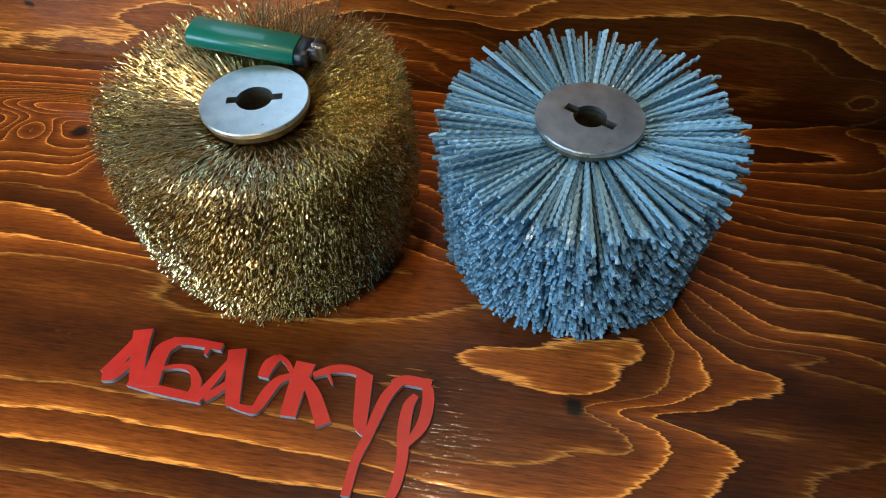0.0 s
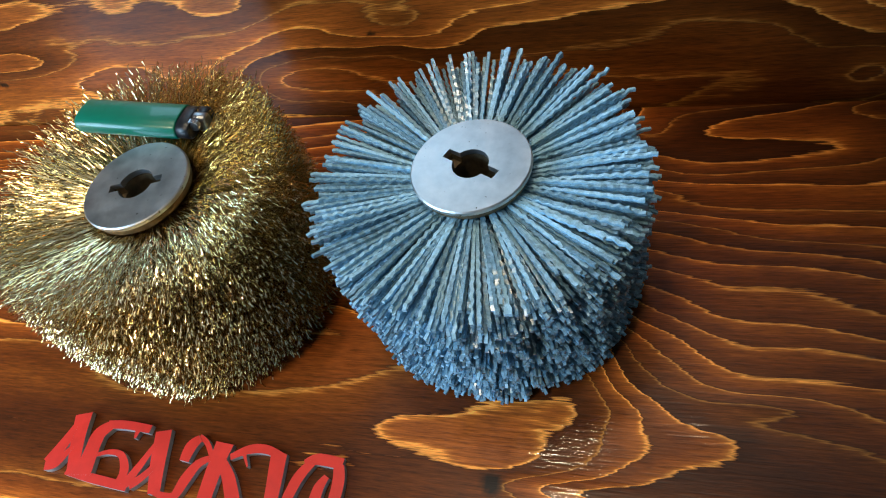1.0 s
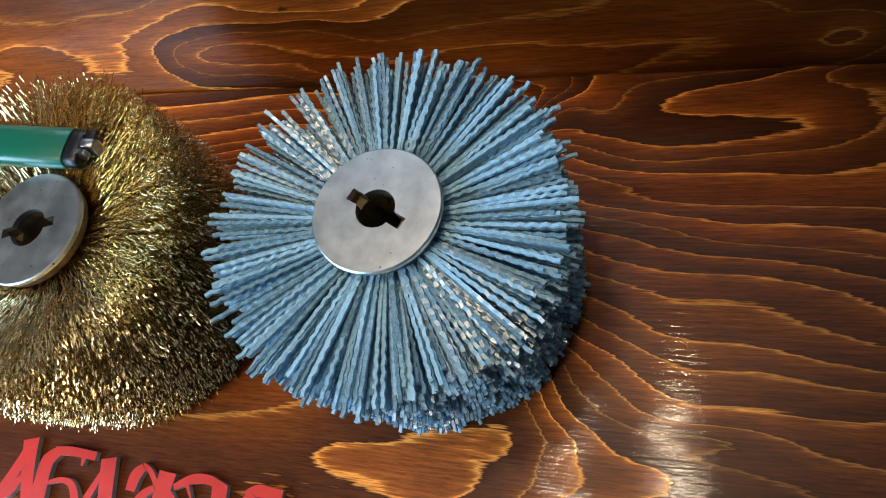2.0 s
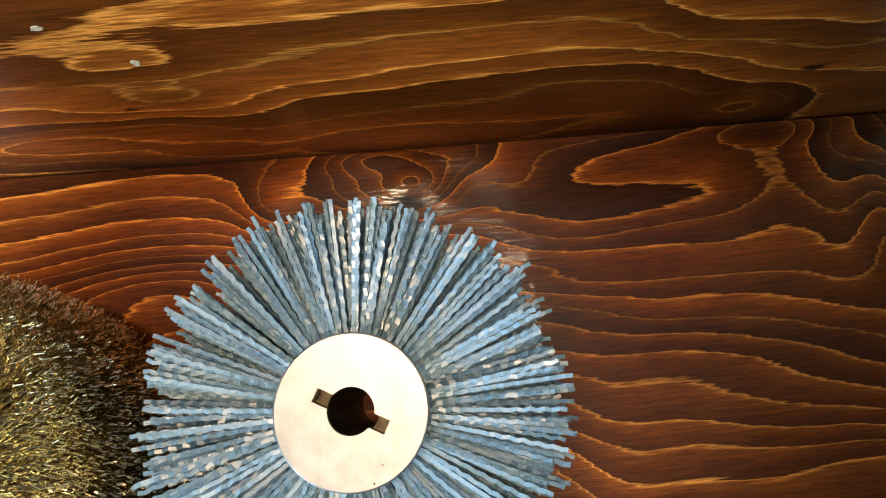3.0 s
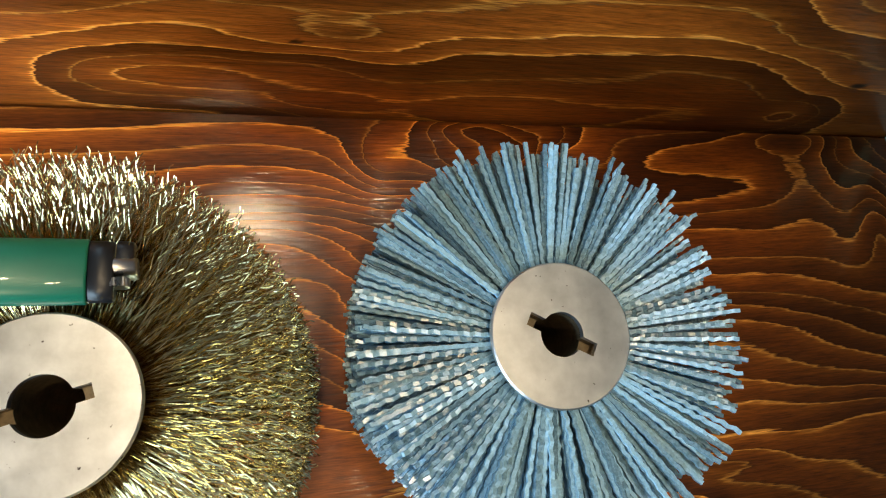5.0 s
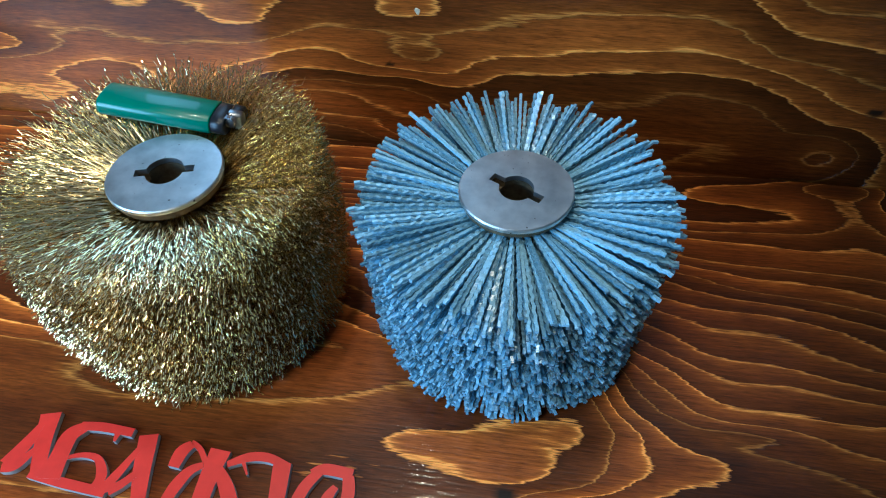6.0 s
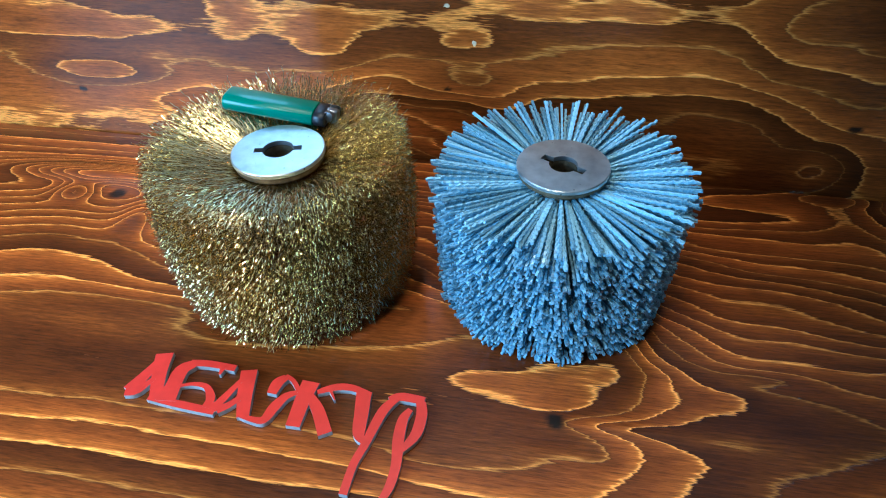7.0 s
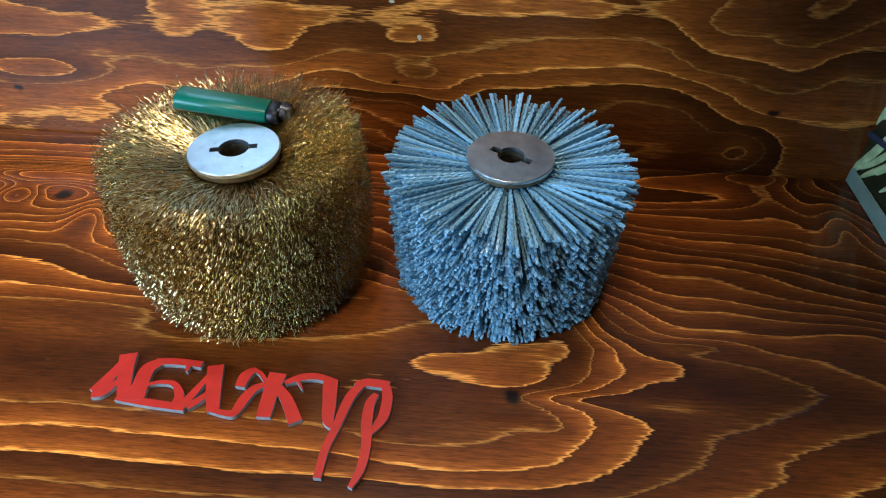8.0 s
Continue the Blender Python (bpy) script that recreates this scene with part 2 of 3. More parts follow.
FRONT_BENDS = [(0.193, 0.158, 0.117, 0.028, 1.29), (0.053, 0.22, 0.04, 0.02, -1.82), (-0.229, 0.228, 0.099, 0.016, -1.41), (-0.007, 0.253, 0.144, 0.02, -1.46), (0.156, 0.244, 0.03, 0.051, 0.95), (0.289, 0.237, 0.045, 0.019, -1.65), (0.084, 0.252, 0.019, 0.051, -1.99), (0.124, 0.175, 0.048, 0.011, 1.22), (0.038, 0.131, 0.072, 0.02, -0.72)]
KNOT_BENDS = [(-0.002, 0.226, 0.039, 0.024, -1.17), (0.052, 0.19, 0.027, 0.015, -0.98), (0.169, 0.223, 0.03, 0.007, -1.05), (0.107, 0.218, 0.018, 0.01, -0.62), (0.071, 0.155, 0.015, 0.009, -0.63), (0.131, 0.189, 0.023, 0.007, 0.51), (0.003, 0.198, 0.028, 0.009, -0.62), (0.149, 0.207, 0.026, 0.007, -0.58), (-0.028, 0.145, 0.029, 0.01, -0.42)]
REAR_BENDS = [(0.058, 0.402, 0.06, 0.019, 5.99), (-0.325, 0.348, 0.05, 0.022, -0.2), (-0.071, 0.305, 0.059, 0.068, -3.67), (-0.341, 0.29, 0.114, 0.062, -3.18), (-0.353, 0.375, 0.084, 0.014, -7.78), (0.265, 0.395, 0.029, 0.046, -1.73), (-0.088, 0.361, 0.09, 0.017, -2.41), (0.216, 0.405, 0.081, 0.019, -1.73), (0.095, 0.401, 0.018, 0.013, -2.43), (0.139, 0.368, 0.047, 0.018, 1.39), (-0.367, 0.347, 0.019, 0.014, -3.91), (-0.289, 0.365, 0.03, 0.015, -3.21), (0.043, 0.422, 0.033, 0.009, 3.07), (0.312, 0.359, 0.017, 0.034, -2.25), (-0.294, 0.324, 0.016, 0.024, -3.03), (0.261, 0.418, 0.058, 0.011, -2.83), (0.205, 0.294, 0.071, 0.014, -0.64), (0.153, 0.341, 0.086, 0.009, 0.86), (0.083, 0.413, 0.022, 0.01, 0.44), (-0.013, 0.399, 0.017, 0.02, 1.67), (0.17, 0.383, 0.059, 0.013, 1.16), (0.064, 0.406, 0.015, 0.008, 1.35), (-0.047, 0.334, 0.03, 0.014, -0.81), (0.094, 0.428, 0.015, 0.024, 1.24), (0.186, 0.324, 0.029, 0.009, 0.49)]
WALL_LEFT_BENDS = [(-0.1, 0.036, 0.058, 0.024, 3.22), (-0.114, 0.077, 0.037, 0.018, 0.77), (-0.151, 0.1, 0.042, 0.021, -1.13), (-0.373, 0.065, 0.062, 0.013, -1.91), (-0.402, 0.107, 0.152, 0.016, -1.37), (-0.148, 0.031, 0.031, 0.029, 1.1), (-0.28, 0.046, 0.048, 0.018, 0.75), (-0.1, 0.124, 0.123, 0.014, -0.49), (-0.23, 0.118, 0.035, 0.06, -0.42)]
WALL_RIGHT_BENDS = [(0.274, 0.142, 0.065, 0.058, -2.85), (0.059, 0.015, 0.094, 0.041, 2.97), (0.116, 0.07, 0.07, 0.021, 1.23), (-0.042, 0.109, 0.047, 0.012, -1.08), (0.192, 0.125, 0.029, 0.044, -1.06), (0.183, 0.034, 0.04, 0.052, 1.95), (-0.029, 0.009, 0.032, 0.036, 0.81), (-0.04, 0.074, 0.03, 0.015, -0.85), (0.023, 0.067, 0.032, 0.016, 0.63), (0.241, 0.022, 0.028, 0.024, 2.15), (0.083, 0.139, 0.143, 0.017, -0.94), (-0.045, 0.056, 0.024, 0.016, 0.8), (0.132, 0.02, 0.028, 0.048, 0.63), (-0.056, 0.014, 0.03, 0.014, 0.99), (0.293, 0.112, 0.024, 0.035, 0.86)]


def table_rings(x, y):
    f = 0.79 + 74.4 * soft(y - 0.19, 0.012) + 65.3 * soft(0.165 - y, 0.012) + 18.0 * soft(x - 0.06, 0.02)
    f += swirls(x, y, FRONT_BENDS) + swirls(x, y, KNOT_BENDS) + swirls(x, y, REAR_BENDS)
    # the loop under the front knot and the cleft that runs out from it
    f += 1.2 * bump_at(x, y, 0.083, 0.1755, 0.034, 0.0055) - 0.75 * bump_at(x, y, 0.046, 0.1615, 0.022, 0.0075)
    return f + 0.10 * waves(x, y, 3, 8, 22, 45) + 0.07 * waves(x, y, 4, 10, 60, 130)


def wall_rings(x, z):
    f = 3.59 - 14.3 * z + 1.15 * x
    f += swirls(x, z, WALL_LEFT_BENDS) + swirls(x, z, WALL_RIGHT_BENDS)
    return f + 0.10 * waves(x, z, 7, 8, 20, 40) + 0.07 * waves(x, z, 8, 10, 60, 120)


def board(name, u0, u1, v0, v1, step, place, rings, knots, material):
    """A fine sheet with the ring field and the knots on it, as the worn face of a board."""
    nu, nv = int((u1 - u0) / step) + 1, int((v1 - v0) / step) + 1
    u, v = np.meshgrid(np.linspace(u0, u1, nu), np.linspace(v0, v1, nv), indexing="ij")
    u, v = u.ravel(), v.ravel()
    i, j = np.meshgrid(np.arange(nu - 1), np.arange(nv - 1), indexing="ij")
    a = (i * nv + j).ravel()
    me = mesh_from(name, place(u, v), np.stack([a, a + nv, a + nv + 1, a + 1], -1), material, True)
    me.attributes.new("ring", "FLOAT", "POINT").data.foreach_set("value", rings(u, v).astype(np.float32))
    k = np.zeros_like(u)
    for cu, cv, ru, rv in knots:
        d = np.sqrt(((u - cu) / ru) ** 2 + ((v - cv) / rv) ** 2) + 0.12 * waves(u, v, 5, 5, 400, 400)
        k = np.maximum(k, np.clip((1.15 - d) / 0.4, 0, 1))
    me.attributes.new("knot", "FLOAT", "POINT").data.foreach_set("value", k.astype(np.float32))
    return new(name, me)


WALL_Y, SIDE_X, SKEW = 0.4290, 0.338, 0.030


def wall_line(x):
    return WALL_Y - SKEW * x


def askew(u, v):
    """The table's boards are cut to meet the wall, which stands a little askew."""
    return v - SKEW * u * np.clip((v + 0.45) / 0.88, 0, 1)


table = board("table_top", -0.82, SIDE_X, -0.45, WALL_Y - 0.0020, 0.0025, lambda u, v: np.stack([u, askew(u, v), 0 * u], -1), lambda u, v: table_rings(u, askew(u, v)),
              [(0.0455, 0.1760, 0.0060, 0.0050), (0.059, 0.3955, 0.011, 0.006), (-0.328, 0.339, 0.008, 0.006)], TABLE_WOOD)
tagged(table, "dark stained brushed pine table top with knots", "table", kind="structure")
slab = box("table_underside", (-0.82, -0.45, -0.032), (SIDE_X, wall_line(SIDE_X) - 0.003, -0.002), HUB_METAL)
tagged(slab, "thick stained board under the table face", "table", kind="structure")
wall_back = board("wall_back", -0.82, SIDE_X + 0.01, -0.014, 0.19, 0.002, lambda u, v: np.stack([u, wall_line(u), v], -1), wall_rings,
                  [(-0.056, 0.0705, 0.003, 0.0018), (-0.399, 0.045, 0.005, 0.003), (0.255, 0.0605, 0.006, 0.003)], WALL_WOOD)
tagged(wall_back, "upright stained pine backboard behind the table", "wall", kind="structure")

# the side of the recess, with a pale strip along its foot
side = box("wall_side", (SIDE_X + 0.0005, -0.45, -0.03), (SIDE_X + 0.02, WALL_Y + 0.02, 0.30), PANEL)
tagged(side, "dark olive printed side panel beside the table", "wall", kind="structure")
strip = box("trim", (SIDE_X - 0.003, -0.45, 0.0002), (SIDE_X, wall_line(SIDE_X) - 0.001, 0.014), STRIP, None, 0.001)
tagged(strip, "pale grey green strip at the foot of the side panel", "trim", kind="structure")

# plain room round it, with a window in the rear wall
room = [("wall_rear", (-0.88, 1.60, -0.80), (1.4, 1.70, 0.62), WHITE_WALL), ("wall_rear", (-0.36, 1.60, 0.62), (1.4, 1.70, 1.65), WHITE_WALL), ("wall_rear", (-0.88, 1.60, 1.52), (-0.36, 1.70, 1.65), WHITE_WALL), ("wall_right", (1.3, -2.0, -0.80), (1.4, 1.60, 1.75), PLASTER),
        ("wall_front", (-0.88, -2.1, -0.80), (1.4, -2.0, 1.75), PLASTER), ("ceiling", (-0.98, -2.1, 1.65), (1.4, 1.70, 1.75), WHITE_WALL)]
for n, lo, hi, mat in room:
    tagged(box(n, lo, hi, mat), "plain pale plaster " + n.split("_")[0], n.split("_")[0], kind="structure")
tagged(box("floor", (-0.98, -2.1, -0.80), (1.4, 1.70, -0.75), FLOOR_PAINT), "dark painted floor under the table", "floor", kind="structure")
back = box("backboard_core", (-0.82, -0.013, -0.03), (SIDE_X, 0.013, 0.1895), HUB_METAL)
back.matrix_world = pose(0, WALL_Y + 0.0145, 0, 0, 0, -math.degrees(math.atan(SKEW)))
tagged(back, "stained core of the upright backboard", "wall", kind="structure")
# left wall with the window's opening
for lo, hi in (((-0.98, -2.1, -0.75), (-0.88, -0.80, 1.65)), ((-0.98, -0.04, -0.75), (-0.88, 1.70, 1.65)), ((-0.98, -0.80, -0.75), (-0.88, -0.04, 0.12)), ((-0.98, -0.80, 0.88), (-0.88, -0.04, 1.65))):
    tagged(box("wall_left", lo, hi, PLASTER), "plain plaster wall beside the window", "wall", kind="structure")


# ---- brushes ----
def plate_mesh(name, radius, z0, z1, bore, slot_r, slot_w, turn, material, parent):
    """A flat ring with a bore and two keyways."""
    bm = bmesh.new()
    half = math.asin(slot_w / bore)
    inner = []
    for s in (0, math.pi):
        for i in range(25):
            t = s + half + (math.pi - 2 * half) * i / 24
            inner.append((bore * math.cos(t), bore * math.sin(t)))
        c, d = math.cos(s + math.pi), math.sin(s + math.pi)
        for w in (-1, 0, 1):
            inner.append((slot_r * c - w * slot_w * d, slot_r * d + w * slot_w * c))
    rings = []
    n = len(inner)
    outer_t = []
    for x, y in inner:
        outer_t.append(math.atan2(y, x))
    for r, z in ((radius - 0.0006, z0), (radius, z0 + 0.0006), (radius, z1 - 0.0006), (radius - 0.0006, z1)):
        rings.append([bm.verts.new((r * math.cos(t + turn), r * math.sin(t + turn), z)) for t in outer_t])
    ct, st = math.cos(turn), math.sin(turn)
    for z in (z1, z0):
        rings.append([bm.verts.new((x * ct - y * st, x * st + y * ct, z)) for x, y in inner])
    rings.append(rings[0])
    for a, b in zip(rings, rings[1:]):
        for i in range(n):
            bm.faces.new((a[i], a[(i + 1) % n], b[(i + 1) % n], b[i]))
    return part(name, bm, material, parent)


def hub_mesh(name, outer, inner, z0, z1, material, parent):
    bm = bmesh.new()
    n = 48
    prof = ((outer, z0), (outer, z1), (inner, z1), (inner, z0))
    rings = [[bm.verts.new((r * math.cos(i * 2 * math.pi / n), r * math.sin(i * 2 * math.pi / n), z)) for i in range(n)] for r, z in prof]
    for a, b in zip(rings, rings[1:] + rings[:1]):
        for i in range(n):
            bm.faces.new((a[i], a[(i + 1) % n], b[(i + 1) % n], b[i]))
    return part(name, bm, material, parent)


def crimped(rng, theta, z, r0, r1, k, lift, droop, wave, length, skew, tight=1.0):
    """Centre lines of wavy filaments that stand out from the hub."""
    n = len(theta)
    s = 1 - (1 - np.linspace(0, 1, k)[None, :]) ** tight
    r = r0 + (r1[:, None] - r0) * s
    ph = rng.uniform(0, 6.28, n)[:, None]
    th = theta[:, None] + skew[:, None] * s
    off = wave * np.sin(r / length * 6.283 + ph)
    up = wave * np.cos(r / length * 6.283 * 1.03 + ph * 1.7)
    x = r * np.cos(th) - off * np.sin(th)
    y = r * np.sin(th) + off * np.cos(th)
    zz = z[:, None] + lift[:, None] * s + droop[:, None] * s * s + up
    return np.stack([x, y, zz], -1)


def nylon_brush(x, y):
    base = tagged(new("abrasive_brush"), "blue grey abrasive nylon cylinder brush standing on the table", "brush")
    base.location = (x, y, 0)
    rng = np.random.RandomState(11)
    layers, per = 36, 146
    th, z, rr = [], [], []
    for i in range(layers):
        f = i / (layers - 1)
        t = (np.arange(per) + rng.uniform(0, 1)) * 2 * math.pi / per
        t = t + rng.normal(0, 0.012, per) + 0.020 * np.sin(t * 23 + 1.3) + 0.022 * np.sin(t * 41 + i * 0.12) + 0.012 * np.sin(t * 67 + i * 0.3)
        th.append(t)
        z.append(0.003 + 0.0865 * f + rng.normal(0, 0.0009, per))
        rr.append(0.0782 - 0.0040 * (1 - f) ** 1.6 + rng.normal(0, 0.0013 + 0.0018 * f ** 6, per) + 0.0012 * np.sin(t * 9 + 2))
    th, z, rr = np.concatenate(th), np.concatenate(z), np.concatenate(rr)
    n = len(th)
    lift = (z - 0.045) * 0.06 + rng.normal(0, 0.0012, n) + 0.5 * np.clip(z - 0.078, 0, 1)
    droop = np.where(z > 0.07, rng.normal(-0.0022, 0.0026, n), rng.normal(-0.0012, 0.0022, n))
    lowest = 0.0012
    paths = crimped(rng, th, z, 0.024, rr, 22, lift, droop, 0.00034, 0.0056, rng.normal(0, 0.012, n))
    paths[..., 2] = np.maximum(paths[..., 2], lowest)
    order = np.argsort(-z)
    single, rest = order[:300], order[300:]
    v, f = tubes(paths[rest], np.full(len(rest), 0.00100), 4)
    ob = new("bristles", mesh_from("bristles", v, f, NYLON))
    ob.parent = base
    tagged(ob, kind="stuff")
    for i in single:
        v, f = tubes(paths[i:i + 1], [0.00110], 4)
        o = new("bristle", mesh_from("bristle", v, f, NYLON))
        o.parent = base
    plate_mesh("end_plate", 0.0285, 0.0966, 0.0996, 0.0087, 0.0145, 0.0027, radians(-29), STEEL, base)
    plate_mesh("clamp_ring", 0.0272, 0.0930, 0.0962, 0.0089, 0.0143, 0.0027, radians(-29), HUB_METAL, base)
    hub_mesh("hub", 0.0240, 0.0098, 0.0005, 0.0928, HUB_METAL, base)
    return base


def brass_brush(x, y):
    base = tagged(new("wire_brush"), "golden crimped brass wire cylinder brush standing on the table", "brush")
    base.location = (x, y, 0)
    rng = np.random.RandomState(12)
    n = 23000
    f = rng.uniform(0, 1, n) ** 0.8
    th = rng.uniform(0, 2 * math.pi, n)
    z = 0.003 + 0.090 * f
    rr = 0.0862 - 0.0090 * (1 - f) ** 1.7 - 0.006 * f ** 5 + rng.normal(0, 0.0018, n)
    lift = (z - 0.05) * 0.03 + rng.normal(0, 0.0026, n) + 0.125 * np.clip(f - 0.8, 0, 1)
    droop = rng.normal(0, 0.0034, n) - 0.030 * np.clip(f - 0.8, 0, 1)
    paths = crimped(rng, th, z, 0.024, rr, 15, lift, droop, 0.00075, 0.0074, rng.normal(0, 0.05, n), 1.5)
    paths[..., 2] = np.maximum(paths[..., 2], 0.0006)
    v, fc = tubes(paths, np.full(n, 0.00023), 3)
    ob = new("wire_bristles", mesh_from("wire_bristles", v, fc, BRASS))
    ob.parent = base
    tagged(ob, kind="stuff")
    plate_mesh("end_plate", 0.0295, 0.0998, 0.1030, 0.0098, 0.0150, 0.0025, radians(14), STEEL, base)
    plate_mesh("clamp_ring", 0.0282, 0.0955, 0.0994, 0.0099, 0.0148, 0.0025, radians(14), HUB_METAL, base)
    hub_mesh("hub", 0.0240, 0.0105, 0.0005, 0.0953, HUB_METAL, base)
    return base


nylon_brush(0.0378, 0.2900)
brass_brush(-0.1400, 0.2795)


# ---- lighter ----
def oval_loft(sections, n=40):
    """A closed body through oval sections (x, half width, half height, squareness)."""
    bm = bmesh.new()
    rings = []
    for x, a, b, p in sections:
        ring = []
        for i in range(n):
            t = i * 2 * math.pi / n
            c, s = math.cos(t), math.sin(t)
            ring.append(bm.verts.new((x, a * math.copysign(abs(c) ** p, c), b * math.copysign(abs(s) ** p, s))))
        rings.append(ring)
    for r0, r1 in zip(rings, rings[1:]):
        for i in range(n):
            bm.faces.new((r0[i], r0[(i + 1) % n], r1[(i + 1) % n], r1[i]))
    bm.faces.new(rings[0][::-1])
    bm.faces.new(rings[-1])
    for f in bm.faces:
        f.smooth = len(f.verts) == 4
    return bm


def lighter(m):
    base = tagged(new("lighter"), "green plastic disposable lighter lying on the brass brush", "lighter")
    part("body", oval_loft([(0, 0.0090, 0.0042, 0.7), (0.0006, 0.0104, 0.0054, 0.7), (0.002, 0.0109, 0.0058, 0.7), (0.062, 0.0109, 0.0058, 0.7), (0.0628, 0.0105, 0.0055, 0.7)]), GREEN, base)
    collar = part("collar", oval_loft([(0.0629, 0.0098, 0.0050, 0.7), (0.0632, 0.0103, 0.0054, 0.7), (0.0700, 0.0103, 0.0054, 0.7), (0.0706, 0.0098, 0.0049, 0.7)]), BLACK, base, "black plastic collar")
    head = part("thumb_button", oval_loft([(0.0706, 0.0058, 0.0045, 0.6), (0.0710, 0.0062, 0.0049, 0.6), (0.0758, 0.0060, 0.0047, 0.6), (0.0768, 0.0050, 0.0040, 0.6)]), BLACK, base, "black thumb button")
    for v in head.data.vertices:
        v.co.y += 0.0040
    g = part("wind_guard", oval_loft([(0.0640, 0.0058, 0.0052, 0.6), (0.0645, 0.0062, 0.0058, 0.6), (0.0765, 0.0060, 0.0056, 0.6), (0.0775, 0.0052, 0.0048, 0.6)]), CHROME, base, "small bent steel guard")
    for v in g.data.vertices:
        v.co.y = (v.co.y * 0.55) + 0.0010
        v.co.z *= 0.92
    bm = bmesh.new()
    n = 36
    rings = [[bm.verts.new((0.0722 + r * math.cos(i * 2 * math.pi / n), y, 0.0030 + r * math.sin(i * 2 * math.pi / n))) for i in range(n) for r in ((0.0030 if i % 2 else 0.00335),)] for y in (-0.0062, -0.0034)]
    for i in range(n):
        bm.faces.new((rings[0][i], rings[0][(i + 1) % n], rings[1][(i + 1) % n], rings[1][i]))
    bm.faces.new(rings[0][::-1])
    bm.faces.new(rings[1])
    part("spark_wheel", bm, CHROME, base, "small ridged steel spark wheel")
    base.matrix_world = m
    return base


lighter(pose(-0.1895, 0.3225, 0.1128, -3, 7, -1.2))


# ---- red letters ----
def spline(pts, n=10):
    p = np.array([pts[0], *pts, pts[-1]], float)
    out = []
    for i in range(len(p) - 3):
        a, b, c, d = p[i:i + 4]
        for t in np.linspace(0, 1, n, endpoint=(i == len(p) - 4)):
            out.append(0.5 * (2 * b + (c - a) * t + (2 * a - 5 * b + 4 * c - d) * t * t + (3 * b - a - 3 * c + d) * t ** 3))
    return np.array(out)


def stroke(bm, pts, top):
    """One pen stroke, cut from sheet: (x, y, width) in millimetres."""
    c = spline(pts) * 0.001
    d = np.gradient(c[:, :2], axis=0)
    d /= np.linalg.norm(d, axis=1, keepdims=True) + 1e-12
    nrm = np.stack([-d[:, 1], d[:, 0]], -1)
    left, right = c[:, :2] + nrm * c[:, 2:] / 2, c[:, :2] - nrm * c[:, 2:] / 2
    rows = [[bm.verts.new((*p, z)) for p in q] for q, z in ((left, top), (right, top), (right, 0.0004), (left, 0.0004))]
    n = len(c)
    for k in range(4):
        a, b = rows[k], rows[(k + 1) % 4]
        for i in range(n - 1):
            f = bm.faces.new((a[i], b[i], b[i + 1], a[i + 1]))
            f.material_index = 0 if k == 0 else 1
    for i in (0, n - 1):
        f = bm.faces.new([r[i] for r in rows])
        f.material_index = 1


LETTERS = {}
LETTERS["first_a"] = [[(-87.5, 40.0, 11.3), (-83.5, 25.0, 9.3), (-76.5, 6.0, 7.4)], [(-89.5, 33.0, 3.4), (-91.5, 22.0, 7.5), (-96.5, 10.0, 8.0)], [(-97.5, 8.0, 4.7), (-90.5, 11.0, 6.0), (-84.5, 21.0, 2.6)]]
LETTERS["be"] = [[(-69.5, 6.0, 11.5), (-70.5, 18.0, 10.0), (-70.5, 29.0, 9.3), (-64.5, 35.0, 6.0)], [(-67.5, 35.0, 5.0), (-55.5, 36.0, 5.0), (-37.5, 35.0, 4.7)], [(-45.5, 34.0, 3.8), (-45.5, 29.0, 1.3)], [(-81.5, 7.0, 3.8), (-61.5, 5.0, 5.0), (-37.5, 3.0, 4.7)], [(-67.5, 17.0, 2.1), (-58.5, 20.0, 2.9), (-49.5, 19.0, 3.8), (-43.5, 11.0, 5.6), (-44.5, 5.0, 4.2)]]
LETTERS["second_a"] = [[(-28.5, 35.0, 10.2), (-24.5, 18.0, 9.3), (-19.5, 2.0, 7.4)], [(-30.5, 27.0, 2.9), (-34.5, 16.0, 4.7), (-39.5, 4.0, 6.0)], [(-36.5, 4.0, 5.3), (-31.5, 8.0, 4.7), (-26.5, 14.0, 3.9)], [(-22.5, 3.0, 2.9), (-12.5, 1.0, 3.8), (-6.5, 2.0, 5.3), (-3.5, 11.0, 6.7), (0.5, 19.0, 5.3), (6.5, 23.0, 3.4)]]
LETTERS["zhe"] = [[(-8.5, 20.0, 6.2), (-7.5, 28.0, 7.3), (-3.5, 33.0, 4.6)], [(-4.5, 34.0, 2.9), (1.5, 31.0, 2.9), (7.5, 24.0, 2.9)], [(12.5, 32.0, 11.2), (11.5, 19.0, 9.7), (11.5, 0.0, 8.6)], [(14.5, 22.0, 5.4), (22.5, 13.0, 7.3), (31.5, -2.0, 8.3)]]
LETTERS["u"] = [[(18.5, 25.0, 3.4), (28.5, 30.0, 5.0), (38.5, 31.0, 4.7), (49.5, 28.0, 3.7)], [(26.5, 27.0, 2.1), (30.5, 21.0, 0.9)], [(46.5, 29.0, 9.3), (48.5, 15.0, 8.4), (50.5, 1.0, 6.8), (54.5, -5.0, 1.3)], [(66.5, 27.0, 4.7), (60.5, 17.0, 6.2), (55.5, -6.0, 5.0), (52.5, -18.0, 4.7), (51.5, -36.0, 4.7)]]
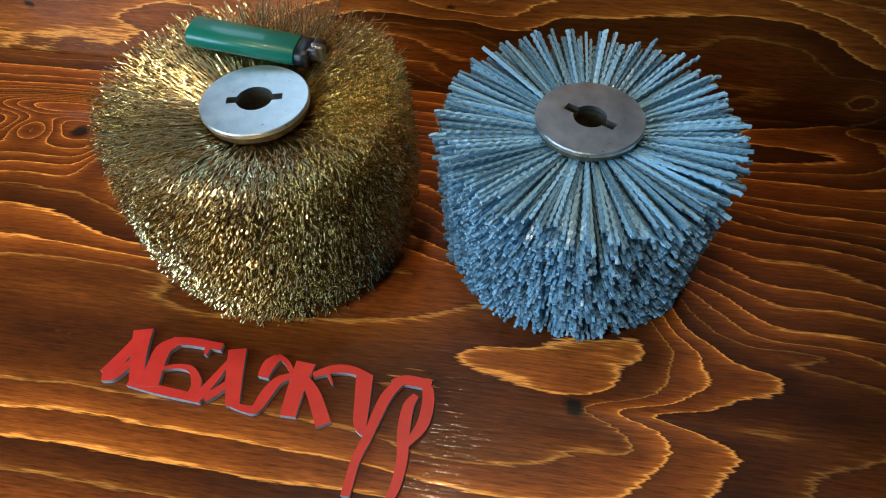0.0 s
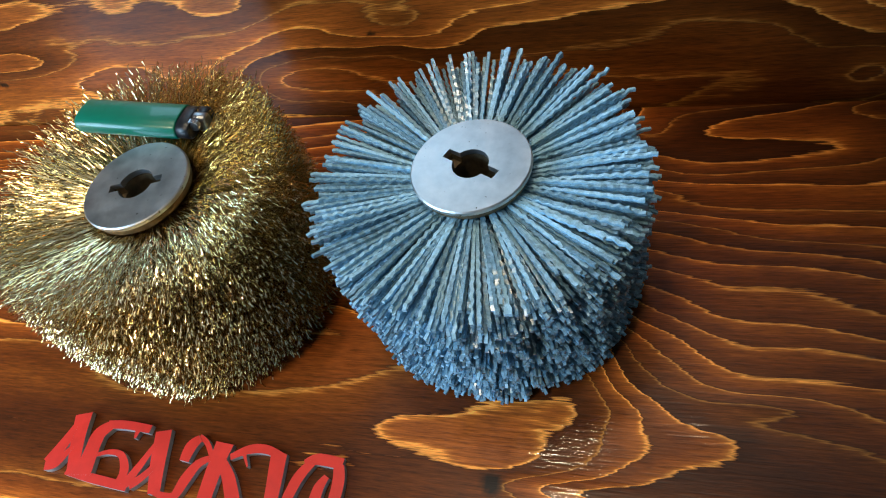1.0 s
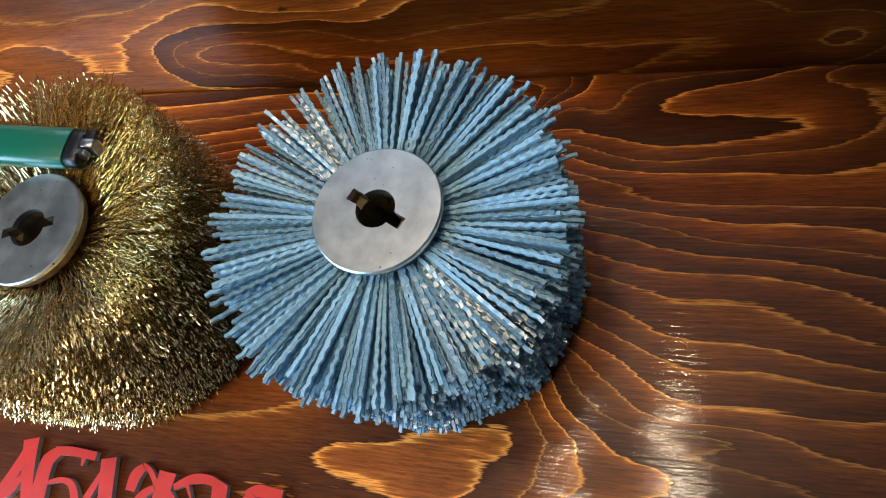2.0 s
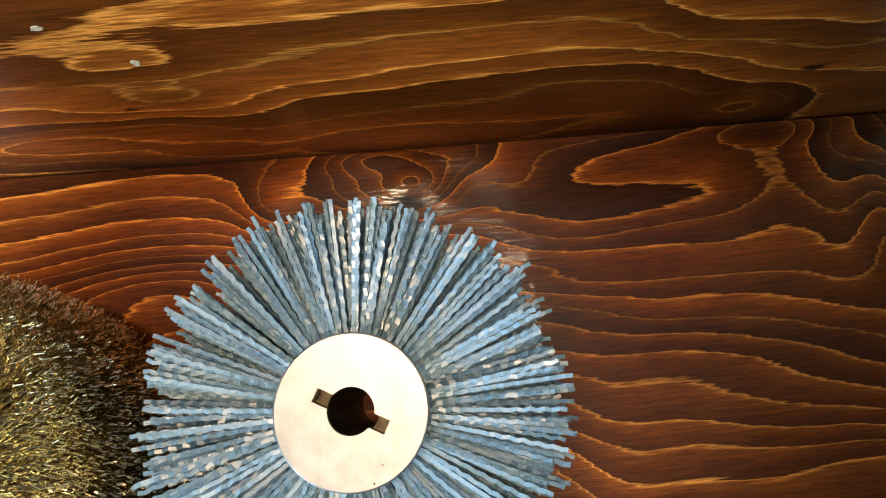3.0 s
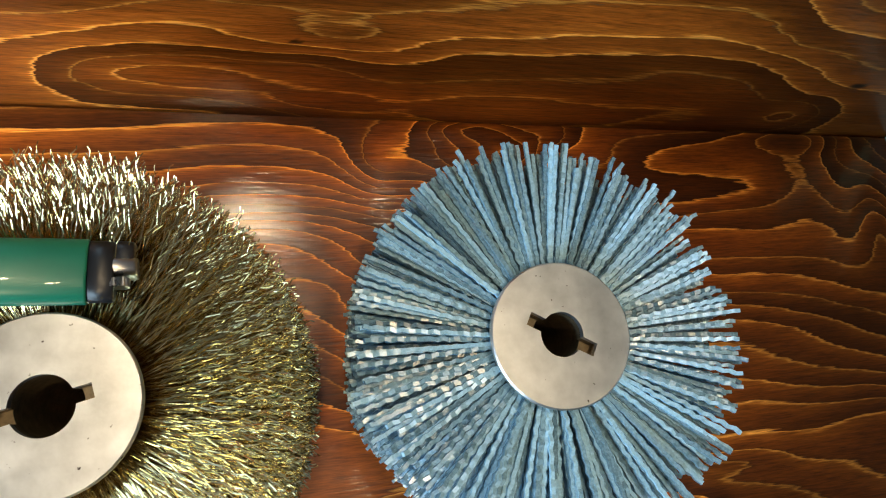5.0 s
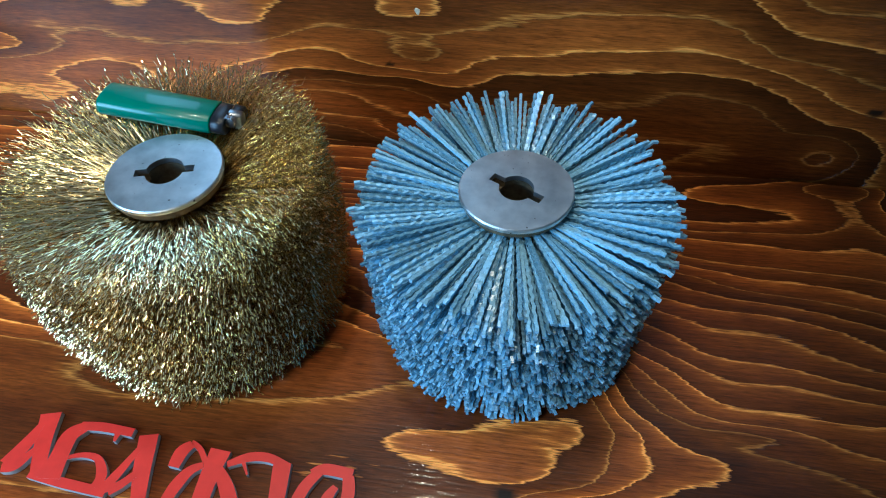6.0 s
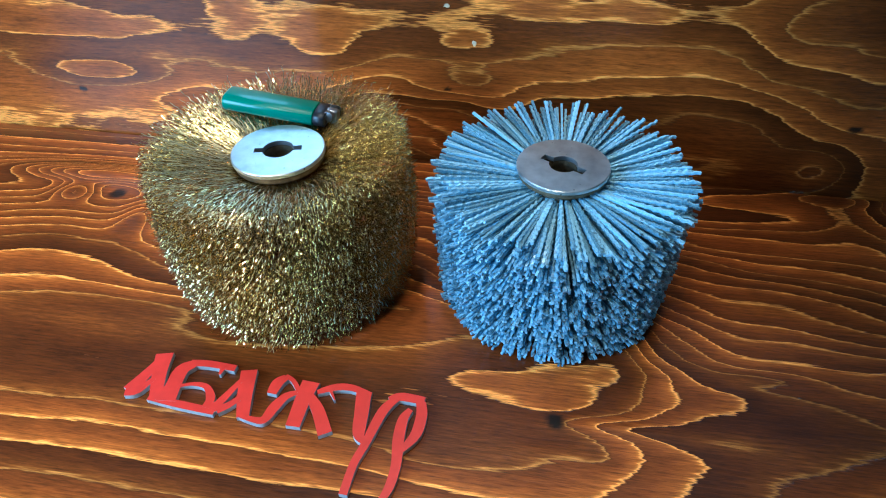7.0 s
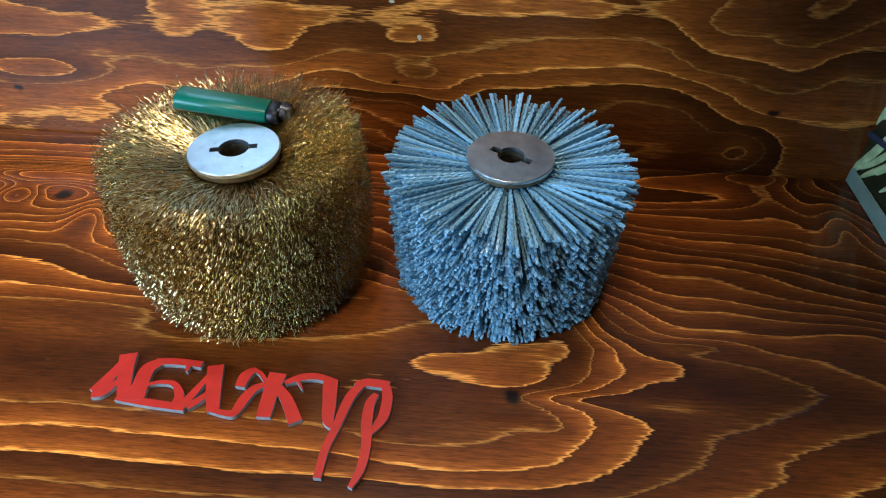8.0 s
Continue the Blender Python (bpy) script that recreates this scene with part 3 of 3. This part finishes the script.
LETTERS["er"] = [[(62.5, 26.0, 4.2), (69.5, 29.0, 5.9), (83.5, 28.0, 5.6)], [(81.5, 27.0, 5.7), (83.5, 18.0, 6.5), (82.5, 5.0, 6.2), (76.5, -6.0, 3.4)], [(76.5, 21.0, 3.4), (73.5, 14.0, 5.9), (73.5, 1.0, 6.6), (75.5, -15.0, 5.6), (74.5, -29.0, 5.0), (70.5, -40.0, 2.9)]]


def letter_sign(x, y):
    base = tagged(new("letter_sign"), "red cut-out script lettering with pale edges lying flat", "sign")
    base.location = (x, y, 0)
    k = 0
    for strokes in LETTERS.values():
        bm = bmesh.new()
        for s in strokes:
            k += 1
            stroke(bm, s, 0.0036 + 0.00003 * (k % 7))
        part("letter", bm, [RED, GREY_EDGE], base)
    return base


letter_sign(-0.1145, 0.147)


# ---- printed stalks on the side panel ----
def stalk(parent, y0, z0, y1, z1, w0, w1):
    bm = bmesh.new()
    n, k = 10, 7
    d = Vector((0, y1 - y0, z1 - z0)).normalized()
    s = Vector((0, -d.z, d.y))
    rows = []
    for i in range(n):
        t = i / (n - 1)
        w = w0 + (w1 - w0) * t
        w *= min(1, 0.45 + 4 * t, 0.45 + 4 * (1 - t))
        c = Vector((0, y0 + (y1 - y0) * t, z0 + (z1 - z0) * t)) + s * 0.0012 * math.sin(t * 5 + y0 * 90)
        rows.append([bm.verts.new(c + s * w * math.cos(math.pi * j / (k - 1)) - Vector((0.0012 * math.sin(math.pi * j / (k - 1)), 0, 0))) for j in range(k)])
    for a, b in zip(rows, rows[1:]):
        for j in range(k - 1):
            f = bm.faces.new((a[j], a[j + 1], b[j + 1], b[j]))
            f.smooth = True
    return part("stalk", bm, STALK, parent)


picture = tagged(new("printed_stalks"), "printed picture of tied pale green stalks on the panel", "picture")
picture.location = (SIDE_X, 0, 0)
for row in ((0.423, 0.006, 0.385, 0.075, 0.0042, 0.005), (0.413, 0.016, 0.376, 0.064, 0.0030, 0.0036), (0.4035, 0.013, 0.362, 0.070, 0.0026, 0.0036),
            (0.427, 0.050, 0.405, 0.090, 0.0034, 0.004), (0.388, 0.028, 0.352, 0.074, 0.0024, 0.003), (0.375, 0.022, 0.335, 0.070, 0.0022, 0.003), (0.417, 0.062, 0.39, 0.11, 0.0034, 0.004)):
    stalk(picture, *row)
bm = bmesh.new()
for a, b in (((0.428, 0.044), (0.35, 0.058)),):
    vs = [bm.verts.new((x, *p)) for x in (-0.0035, -0.0005) for p in (a, b, (b[0], b[1] + 0.004), (a[0], a[1] + 0.004))]
    bm.faces.new(vs[:4]), bm.faces.new(vs[4:][::-1])
    for i in range(4):
        bm.faces.new((vs[i], vs[4 + i], vs[4 + (i + 1) % 4], vs[(i + 1) % 4]))
part("band", bm, BAND, picture, "dark blue tie band")


# ---- pale paint flecks on the backboard ----
def paint_fleck(x, z, w, h, seed):
    rng = np.random.RandomState(seed)
    bm = bmesh.new()
    n = 11
    r = rng.uniform(0.6, 1.1, n)
    low = [bm.verts.new((w * r[i] * math.cos(i * 2 * math.pi / n), 0, h * r[i] * math.sin(i * 2 * math.pi / n))) for i in range(n)]
    top = [bm.verts.new((v.co.x * 0.8, -0.0004, v.co.z * 0.8)) for v in low]
    bm.faces.new(top)
    for i in range(n):
        bm.faces.new((low[i], low[(i + 1) % n], top[(i + 1) % n], top[i]))
    bmesh.ops.recalc_face_normals(bm, faces=bm.faces[:])
    ob = part("paint_fleck", bm, FLECK, None)
    ob.location = (x, wall_line(x) - 0.0001, z)
    return tagged(ob, "small pale dried paint fleck on the backboard", "paint fleck", "paint flecks")


paint_fleck(-0.0344, 0.1102, 0.0020, 0.0032, 3)
paint_fleck(-0.0556, 0.1387, 0.0024, 0.0018, 4)
